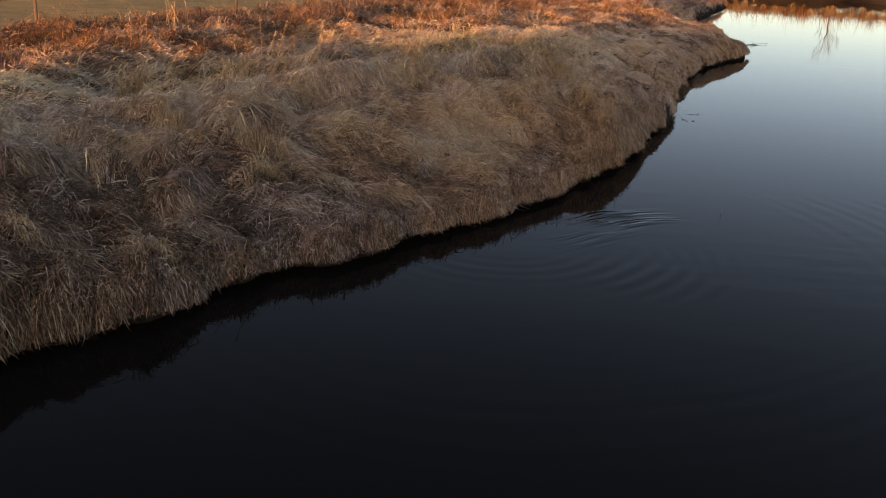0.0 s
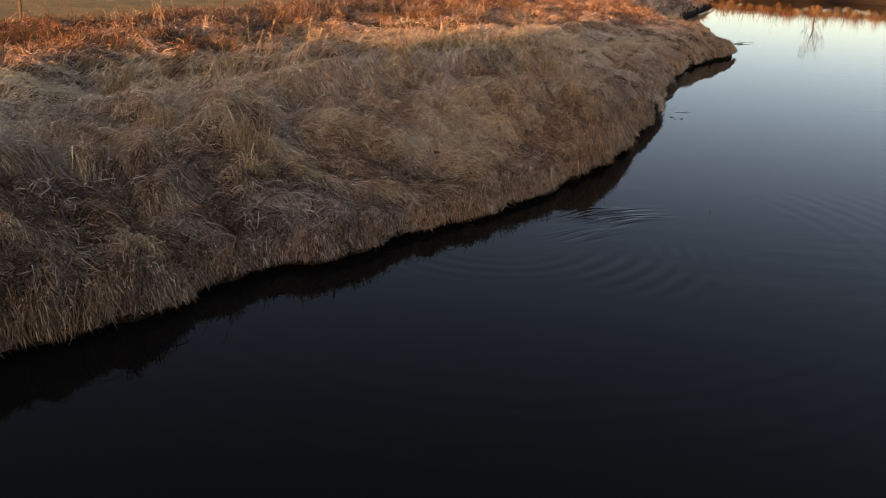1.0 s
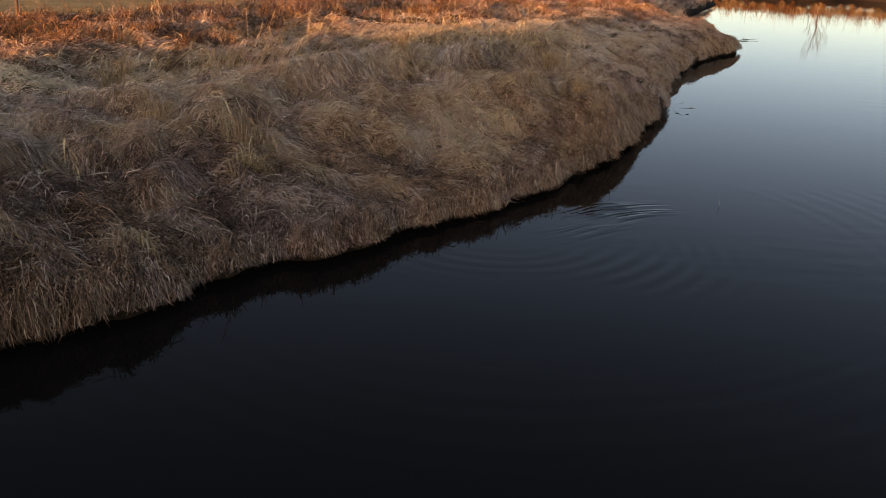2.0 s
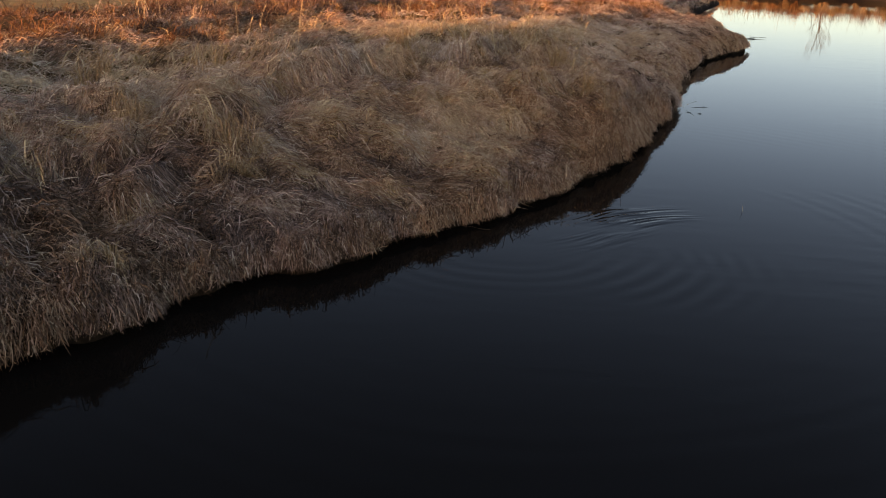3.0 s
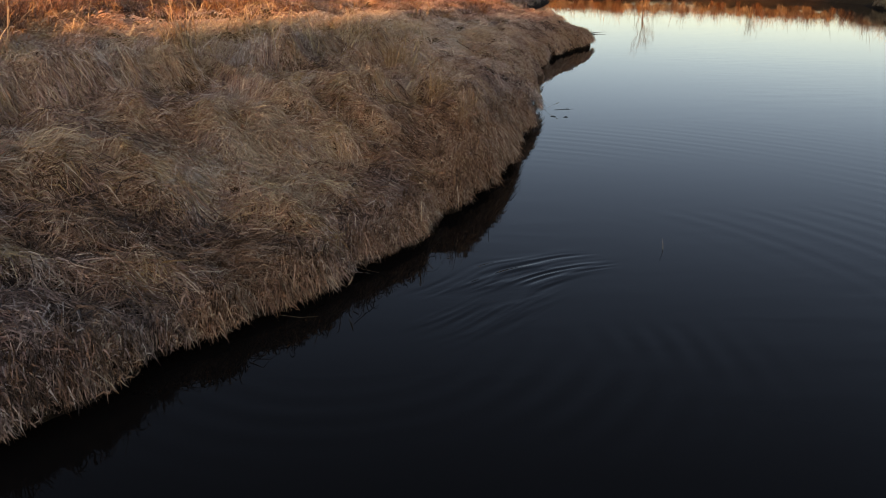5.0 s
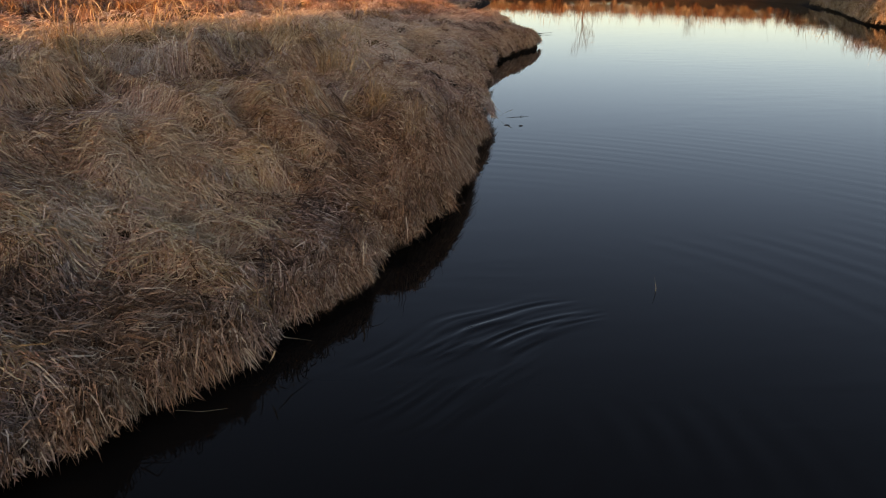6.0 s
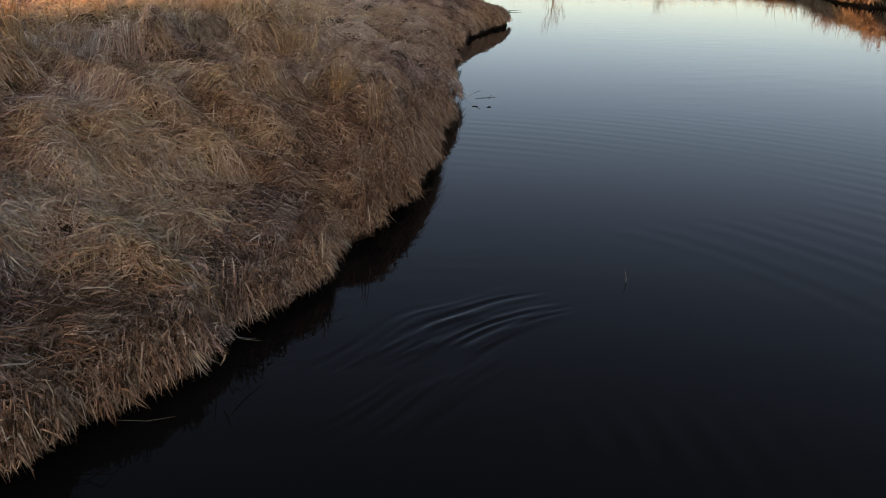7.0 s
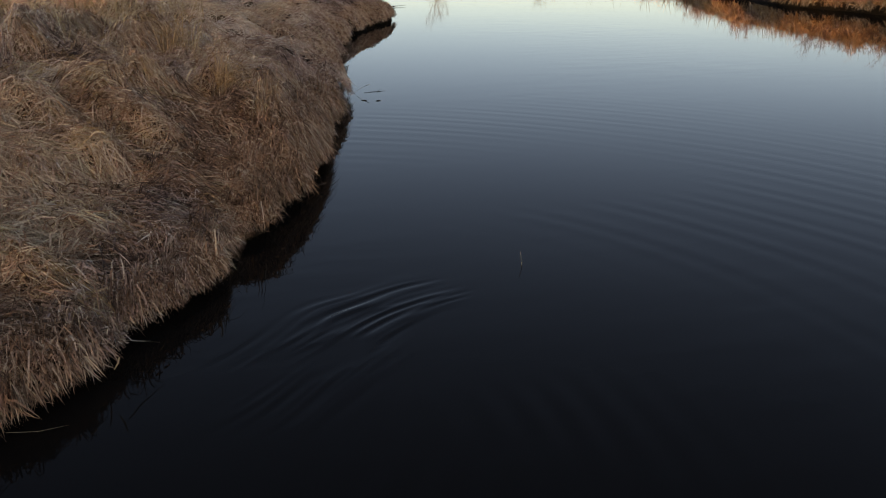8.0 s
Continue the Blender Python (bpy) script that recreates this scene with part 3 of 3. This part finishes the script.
tagged(matted("bank_grass", 16000, (-24, -1, 2, 7), 0.3, 20, 0.26, 0.05, 0.03, STRAW, lambda x, y: (y < 4.7) | (x < -6.8)), BANK, "grass", kind="stuff")
x, y = scatter(6000, *NEAR, 0.5, 5.0, pale_tops)
n = len(x)
tagged(blades("loose_straw", x, y, lay(x, y) + rng.normal(0, 0.6, n), rng.uniform(0.2, 0.45, n), rng.uniform(0.02, 0.07, n), rng.uniform(0.7, 1.0, n), rng.uniform(0.005, 0.009, n), GOLD, rng.uniform(0.75, 1.0, n),
              rng.uniform(0.3, 0.9, n)), "long pale straws lying loose over the bank top", "straw", kind="stuff")
DISTANT = (0, 18, 33, 68)
tagged(matted("bank_grass", 16000, DISTANT, 0.25, 7.0, 0.35, 0.12, 0.03, STRAW, lambda x, y: x < 22), BANK, "grass", kind="stuff")
tagged(tussocks("bank_grass", 420, 26, DISTANT, 0.3, 7.0, 0.4, 0.3, 0.028, STRAW, lambda x, y: x < 22), BANK, "grass", kind="stuff")
tagged(matted("top_grass", 78000, TOP, 3.2, 9.0, 0.2, 0.05, 0.009, STRAW, hue=0.45), CROWN, "grass", kind="stuff")
tagged(tussocks("top_grass", 620, 38, TOP, 2.2, 9.0, 0.24, 0.1, 0.010, GOLD, warm_shift=0.2), CROWN, "grass", kind="stuff")
tagged(tussocks("weed_stand", 130, 24, (-0.9, 2.4, 15.2, 19.5), 2.2, 5.5, 0.16, 0.17, 0.008, GOLD, left_side, 2.0, 0.6, (0.1, 0.9)), "loose tufts of tall straw-coloured dry grass", "grass", kind="stuff")
tagged(tussocks("bunch_grass", 1500, 36, (-16, 9, 10, 48), 2.6, 16, 0.2, 0.2, 0.0095, RUSSET, bunch_grass_side, 1.8, 0.6, (0.45, 1.0)), "knee-high russet dry bunch grass along the fence", "grass", kind="stuff")
tagged(matted("low_russet_grass", 30000, (-16, 9, 12, 48), 3.2, 16, 0.2, 0.06, 0.014, RUSSET, bunch_grass_side), "low flattened russet grass between the bunches", "grass", kind="stuff")
tagged(matted("pasture_grass", 9000, (-24, 2, 14, 62), 4, 60, 0.06, 0.009, 0.012, GOLD, pasture_side, hue=0.8, light=-0.3), "short grazed yellow-brown pasture grass", "grass", kind="stuff")
tagged(tussocks("far_bank_grass", 1500, 38, (18, 42, 20, 90), 0.5, 9, 0.4, 0.55, 0.014, GOLD, right_side, 1.8, 0.9, (0.45, 1.0), -0.1), "tall golden dry grass on the far creek bank", "grass", kind="stuff")
tagged(tussocks("far_bank_grass", 1000, 34, (22, 36, 25, 55), 0.15, 1.9, 0.45, 0.25, 0.018, GOLD, right_side, warm_shift=0.4), "golden grass hanging over the far bank's edge", "grass", kind="stuff")
tagged(matted("far_bank_grass", 26000, (22, 38, 24, 58), 0.15, 3.0, 0.4, 0.12, 0.03, GOLD, right_side, hue=1.0, light=-0.05), "golden grass hanging over the far bank's edge", "grass", kind="stuff")
tagged(tussocks("red_bank_grass", 850, 34, (-30, 42, 48, 91.5), 0.4, 10, 0.45, 0.85, 0.024, RUSSET, lambda x, y: (x > 16) | (y > 66 + 0 * x), 1.8, 0.8, (0.1, 0.7), -0.25), "tall red-brown grass on the sunlit bend", "grass", kind="stuff")


# ---- things ----
def part(name, verts, faces, mat, parent, label=""):
    """One mesh object under a thing or under a part."""
    ob = mesh_object(name, verts, faces, mat)
    ob.parent = parent
    return tagged(ob, label)


def tubes(paths, sides=5):
    """Tapered round rods along lists of (place, radius)."""
    verts, quads = [], []
    for path in paths:
        first = len(verts)
        for k, (p, r) in enumerate(path):
            q, o = path[min(k + 1, len(path) - 1)][0], path[max(k - 1, 0)][0]
            way = (Vector(q) - Vector(o)).normalized()
            a = way.orthogonal().normalized()
            b = way.cross(a)
            for j in range(sides):
                t = 2 * math.pi * j / sides
                verts.append(Vector(p) + (a * math.cos(t) + b * math.sin(t)) * r)
        for k in range(len(path) - 1):
            for j in range(sides):
                i, m = first + k * sides, (j + 1) % sides
                quads.append((i + j, i + m, i + sides + m, i + sides + j))
    return np.array([tuple(v) for v in verts]), [np.array(quads)]


def ribbons(paths):
    """Thin leaves, folded along the middle, along lists of (place, half width)."""
    verts, quads = [], []
    for path in paths:
        first = len(verts)
        for k, (p, w) in enumerate(path):
            q, o = path[min(k + 1, len(path) - 1)][0], path[max(k - 1, 0)][0]
            way = (Vector(q) - Vector(o)).normalized()
            side = way.cross(Vector((0.2, 0.3, 1))).normalized()
            verts += [Vector(p) - side * w, Vector(p) - Vector((0, 0, 0.3 * w)), Vector(p) + side * w]
        for k in range(len(path) - 1):
            i = first + 3 * k
            quads += [(i, i + 1, i + 4, i + 3), (i + 1, i + 2, i + 5, i + 4)]
    return np.array([tuple(v) for v in verts]), [np.array(quads)]


def height_at(x, y):
    return float(sample(GRID, np.array([float(x)]), np.array([float(y)]))[0])


def dry_stalk(tall, lean, leaves, seed):
    """A dead reed-grass stalk with drooping leaves and a thin seed head, its foot at the origin."""
    r = random.Random(seed)
    root = new("dry_stalk")
    side = r.uniform(0, 2 * math.pi)
    bend = Vector((math.cos(side), math.sin(side), 0)) * lean
    spine = [Vector((0, 0, 0.0)) + bend * tall * u ** 1.8 + Vector((0, 0, tall * u * (1 - 0.35 * lean * u))) for u in np.linspace(0, 1, 7)]
    part("stem", *tubes([[(p, 0.0042 * (1 - 0.6 * k / 6)) for k, p in enumerate(spine)]], 4), STEM, root)
    for k in range(leaves):
        u = r.uniform(0.2, 0.85)
        at = spine[0].lerp(spine[-1], u) if lean < 0.2 else spine[int(u * 6)]
        a = r.uniform(0, 2 * math.pi)
        reach, drop = r.uniform(0.1, 0.26), r.uniform(0.12, 0.34)
        pts = [at + Vector((math.cos(a), math.sin(a), 0)) * reach * v + Vector((0, 0, 0.10 * v - drop * v * v)) for v in (0, 0.3, 0.6, 0.85, 1)]
        part("leaf", *ribbons([[(p, w) for p, w in zip(pts, (0.003, 0.0065, 0.0065, 0.004, 0.0008))]]), LEAF, root)
    top, way = spine[-1], (spine[-1] - spine[-2]).normalized()
    tufts = []
    for k in range(9):
        a, u = r.uniform(0, 2 * math.pi), k / 9
        p0 = top - way * 0.09 * u
        p1 = p0 + way * 0.035 + Vector((math.cos(a), math.sin(a), r.uniform(-0.6, 0.4))) * r.uniform(0.008, 0.02)
        tufts.append([(p0, 0.001), (p0.lerp(p1, 0.5), 0.0025), (p1, 0.0008)])
    part("seed_head", *tubes(tufts, 4), STEM, root, "frayed pale seed head")
    return root


def leaf_material():
    mat, nodes, links, bsdf = material("dry_leaf")
    info = nodes.new("ShaderNodeObjectInfo")
    r = ramp(nodes, [(0.0, (0.30, 0.2, 0.1)), (0.6, (0.5, 0.37, 0.2)), (1.0, (0.66, 0.54, 0.34))])
    links.new(info.outputs["Random"], r.inputs["Fac"])
    links.new(r.outputs["Color"], bsdf.inputs["Base Color"])
    bsdf.inputs["Roughness"].default_value = 0.6
    return mat


LEAF = leaf_material()
STALK_LABEL = "tall pale dead reed stalk with drooping dry leaves"
kinds = [dry_stalk(0.62, 0.12, 4, 1), dry_stalk(0.5, 0.35, 5, 2), dry_stalk(0.8, 0.2, 5, 3), dry_stalk(0.45, 0.6, 4, 4), dry_stalk(0.7, 0.7, 3, 5)]
for ob in kinds:
    tagged(ob, STALK_LABEL, "dry stalk", "dry stalks on the bank top")
STALK_SPOTS = [(-4.29, 11.58, 3), (-4.05, 11.95, 4), (-3.8, 12.2, 2), (-3.3, 13.3, 4), (-2.96, 14.4, 4), (-0.8, 15.5, 3), (-0.6, 13.5, 4), (-1.25, 15.5, 3), (0.26, 15.8, 4), (0.02, 17.4, 4),
               (1.3, 18.0, 3), (1.7, 15.8, 3), (-1.3, 16.6, 4), (-0.5, 17.3, 4), (0.9, 18.1, 3), (-1.0, 19.0, 4), (0.5, 16.6, 4), (-3.28, 8.4, 2), (-2.2, 9.8, 2), (-2.0, 12.3, 2), (1.9, 14.3, 2),
               (-5.4, 12.8, 2), (-2.4, 17.0, 3), (3.6, 18.2, 2), (4.2, 21.0, 2), (-5.0, 16.0, 4), (2.2, 19.5, 3)]
pick = random.Random(5)
used = set()
for x, y, count in STALK_SPOTS:
    for k in range(count):
        i = pick.randrange(5)
        px, py = x + pick.gauss(0, 0.16), y + pick.gauss(0, 0.16)
        m = pose(px, py, height_at(px, py) - 0.02, 0, 0, pick.uniform(0, 360))
        if i not in used:
            used.add(i)
            kinds[i].matrix_basis = m
        else:
            copy_thing(kinds[i], m).scale = (1, 1, pick.uniform(0.75, 1.25))


def crest_tussock(x, y, count, length, lift, way, mat, hue, label, spread_out=0.45, reach=0.1, light=0.3):
    """A heavy tuft of folded-over grass, made of a few locks."""
    if height_at(x, y) < 0.35:
        return None
    root = new("grass_tussock")
    root.location = (x, y, height_at(x, y))
    for k in range(4):
        n = count // 4
        lx, ly = x + pick.gauss(0, reach), y + pick.gauss(0, reach)
        r, a = np.abs(rng.normal(0, 0.5 * reach, n)), rng.uniform(-math.pi, math.pi, n)
        ob = blades("lock", lx + r * np.cos(a), ly + r * np.sin(a), way + pick.gauss(0, 0.6 * spread_out) + rng.normal(0, 0.7 * spread_out, n), length * rng.uniform(0.4, 1.1, n), lift * rng.uniform(0.3, 1.2, n),
                    rng.uniform(0.6, 1.0, n), 0.0085 * rng.uniform(0.6, 1.5, n), mat, light + pick.gauss(0, 0.07) + 0.6 * rng.random(n) ** 1.4, hue + pick.gauss(0, 0.2) + rng.normal(0, 0.1, n),
                    base=tuple(root.location), curl=1.2)
        ob.parent = root
        ob.location = (0, 0, 0)
        tagged(ob, kind="stuff")
    return tagged(root, label, "grass tussock", "heavy tussocks on the bank")


GOLDEN, RUSTY = "golden folded-over tussock of long dead grass", "rust-brown tussock of drooping dead grass"
for k, line in enumerate(FOLDS):
    for (ax, ay), (bx, by) in zip(line, line[1:]):
        steps = max(1, round(math.hypot(bx - ax, by - ay) / 0.17))
        # the grass falls over the creek side of the fold
        over = math.atan2(ax - bx, by - ay) + math.pi
        if 0.78 * math.cos(over) - 0.62 * math.sin(over) < 0:
            over += math.pi
        for j in range(steps):
            u = (j + 0.5) / steps
            x, y = ax + (bx - ax) * u + pick.gauss(0, 0.05), ay + (by - ay) * u + pick.gauss(0, 0.05)
            rusty = k in LOW_FOLDS
            crest_tussock(x, y, 64, pick.uniform(0.13, 0.24), pick.uniform(0.04, 0.09) * (0.7 if rusty else 1), over + 0.3 + pick.gauss(0, 0.2), STRAW if rusty else GOLD, 0.5 if rusty else 0.6,
                          RUSTY if rusty else GOLDEN, light=0.1 if rusty else 0.32, reach=0.06)
for x, y, lift in [(-4.0, 11.4, 0.4), (-0.65, 13.7, 0.45), (-2.85, 11.7, 0.4), (-2.3, 7.3, 0.25), (2.0, 14.2, 0.3), (1.7, 15.9, 0.45), (-1.9, 9.4, 0.25), (-2.06, 9.95, 0.4), (-3.04, 9.73, 0.3), (2.15, 13.6, 0.25),
                   (-2.65, 6.4, 0.2), (-2.5, 6.25, 0.2)]:
    crest_tussock(x, y, 200, 0.28, lift, pick.uniform(-3, 3), GOLD, 0.8, GOLDEN, 1.6)


def fence_post(x, y, lean):
    """A rough round post with a bevelled top, sunk into the ground."""
    rings = [(Vector((0, 0, -0.25)), 0.03), (Vector((0, 0, 0.0)), 0.031), (Vector((0.004, 0.003, 0.5)), 0.029), (Vector((-0.004, 0.002, 1.0)), 0.028), (Vector((0.0, 0.0, 1.27)), 0.027), (Vector((0, 0, 1.295)), 0.021), (Vector((0, 0, 1.3)), 0.004)]
    root = new("fence_post")
    root.matrix_basis = pose(x, y, height_at(x, y), lean, 0.5 * lean, 40 * lean)
    part("post", *tubes([rings], 10), POST, root)
    for z in (0.35, 0.75, 1.15):
        ring = [(Vector((0.032 * math.cos(a), 0.032 * math.sin(a), z)), 0.003) for a in np.linspace(0, 2 * math.pi, 11)]
        part("staple_wire", *tubes([ring], 4), DEADWOOD, root)
    return tagged(root, "dark weathered wooden pasture fence post", "fence post", "posts of the pasture fence")


for x, y, lean in [(-9.97, 11.0, 1), (-7.85, 16.45, -1), (-5.73, 21.92, 1.5), (-3.61, 27.4, -0.5), (-1.5, 32.9, 1), (0.6, 38.3, -1)]:
    fence_post(x, y, lean)


# ---- far bank: shrubs and bare trees ----
def branch(r, start, way, length, radius, depth, out, spread_angle, kids):
    """Adds a bent limb and its twigs to out, level by level."""
    pts, p, d = [(start, radius)], start.copy(), way.normalized()
    steps = 4 if depth else 3
    for k in range(steps):
        d = (d + Vector((r.gauss(0, 0.13), r.gauss(0, 0.13), r.gauss(0.05, 0.08)))).normalized()
        p = p + d * length / steps
        pts.append((p.copy(), radius * (1 - 0.75 * (k + 1) / steps)))
    out.append(pts)
    if depth:
        for k in range(kids):
            u = r.uniform(0.3, 1.0)
            at = pts[min(int(u * steps), steps)][0]
            a = r.uniform(0, 2 * math.pi)
            w = (d + Vector((math.cos(a), math.sin(a), 0.25)) * spread_angle).normalized()
            branch(r, at, w, length * r.uniform(0.45, 0.7), radius * 0.45, depth - 1, out, spread_angle, kids)


def shrub(seed, tall):
    r = random.Random(seed)
    root = new("willow_shrub")
    for k in range(9):
        a = r.uniform(0, 2 * math.pi)
        out = []
        branch(r, Vector((0.12 * math.cos(a), 0.12 * math.sin(a), -0.05)), Vector((0.4 * math.cos(a), 0.4 * math.sin(a), 1)), tall * r.uniform(0.6, 0.9), 0.014, 2, out, 0.55, 4)
        part("branch", *tubes(out, 3), TWIG, root)
    return tagged(root, "leafless red-brown willow shrub on the creek bank", "shrub", "bare shrubs on the far bank")


def bare_tree(seed, tall):
    r = random.Random(seed)
    root = new("bare_tree")
    trunk = [(Vector((r.gauss(0, 0.06) * k, r.gauss(0, 0.06) * k, tall * 0.5 * k / 5 - 0.1)), 0.11 * (1 - 0.11 * k)) for k in range(6)]
    part("trunk", *tubes([trunk], 8), BARK, root)
    for k in range(9):
        a = r.uniform(0, 2 * math.pi)
        out = []
        branch(r, trunk[r.randint(2, 5)][0], Vector((math.cos(a), math.sin(a), 1.1)), tall * r.uniform(0.3, 0.5), 0.04, 3, out, 0.7, 3)
        part("limb", *tubes(out, 3), BARK, root)
    return tagged(root, "leafless grey tree standing behind the creek bend", "tree", "bare trees by the bend")


shrubs = [shrub(21, 1.1), shrub(22, 1.35), shrub(23, 0.95)]
spots = [(34.5, 50.5), (36.5, 54.5), (38.5, 59.5), (39.2, 66.0), (36.5, 73.0), (31.0, 76.3), (26.5, 78.0), (20.0, 80.5), (13.0, 84.0), (29.5, 43.5), (32.0, 47.0), (28.3, 39.0), (27.0, 33.0), (26.2, 28.5), (38.0, 70.0), (23.0, 79.5), (35.2, 52.0), (31.0, 42.0)]
for k, (x, y) in enumerate(spots):
    m = pose(x, y, height_at(x, y), 0, 0, 67 * k)
    if k < 3:
        shrubs[k].matrix_basis = m
    else:
        copy_thing(shrubs[k % 3], m).scale = (1, 1, pick.uniform(0.7, 1.3))
trees = [bare_tree(31, 5.0), bare_tree(32, 4.2)]
for k, (x, y, size) in enumerate([(29.0, 79.0, 0.8), (37.0, 75.5, 0.62), (17.0, 86.0, 0.7)]):
    m = pose(x, y, height_at(x, y), 0, 0, 100 * k)
    if k < 2:
        trees[k].matrix_basis = m
        trees[k].scale = (size,) * 3
    else:
        copy_thing(trees[k % 2], m).scale = (size,) * 3


# ---- on the water ----
def floating(name, pts, mat, label, category, knobs=()):
    out = [[(Vector(p), r) for p, r in pts]] + [[(Vector(p), r) for p, r in k] for k in knobs]
    base = Vector(pts[0][0])
    ob = mesh_object(name, *tubes([[(p - base, r) for p, r in q] for q in out], 6), mat)
    ob.location = base
    return tagged(ob, label, category)


floating("drift_branch", [((9.3, 33.2, -0.02), 0.012), ((9.75, 33.5, 0.02), 0.012), ((10.05, 33.75, 0.03), 0.022), ((10.2, 33.9, 0.03), 0.008), ((10.6, 34.1, 0.04), 0.004)], DEADWOOD,
         "dark wet branch lying in the water", "branch", [[((9.9, 33.6, 0.03), 0.012), ((9.95, 33.75, 0.08), 0.007), ((9.93, 33.8, 0.12), 0.003)]])
floating("floating_twig", [((4.38, 18.1, 0.002), 0.001), ((4.5, 18.14, 0.003), 0.003), ((4.62, 18.16, 0.002), 0.002), ((4.74, 18.2, 0.002), 0.001)], DEADWOOD, "thin dark twig floating on the water", "twig",
         [[((4.6, 18.15, 0.008), 0.004), ((4.68, 18.26, 0.02), 0.002)]])
floating("floating_twig", [((4.17, 17.5, 0.002), 0.003), ((4.21, 17.51, 0.005), 0.006), ((4.25, 17.5, 0.002), 0.003)], DEADWOOD, "small dark bit of wood on the water", "twig")
floating("floating_twig", [((4.35, 17.42, 0.002), 0.003), ((4.39, 17.44, 0.006), 0.007), ((4.42, 17.43, 0.002), 0.003)], DEADWOOD, "small dark bit of wood on the water", "twig")
floating("water_reed", [((3.4, 11.07, -0.15), 0.003), ((3.395, 11.075, 0.03), 0.002), ((3.38, 11.08, 0.1), 0.0008)], STEM, "thin pale reed tip standing in open water", "reed")
floating("bank_twig", [((2.36, 13.3, 0.1), 0.007), ((2.52, 13.35, 0.03), 0.006), ((2.62, 13.32, 0.06), 0.003)], DEADWOOD, "dark bent twig at the foot of the bank", "twig")
for pts in ([(0.8, 10.09, 0.2), (0.79, 10.11, 0.16), (0.77, 10.13, 0.12)], [(0.81, 10.25, 0.22), (0.89, 10.31, 0.17), (1.0, 10.37, 0.12)], [(0.32, 9.8, 0.06), (0.44, 9.82, 0.03), (0.56, 9.87, 0.01)]):
    ob = mesh_object("fallen_straw", *ribbons([[(Vector(p) - Vector(pts[0]), w) for p, w in zip(pts, (0.003, 0.004, 0.0012))]]), LEAF)
    ob.location = pts[0]
    tagged(ob, "single pale straw hanging down to the water", "straw", "loose straws at the waterline")
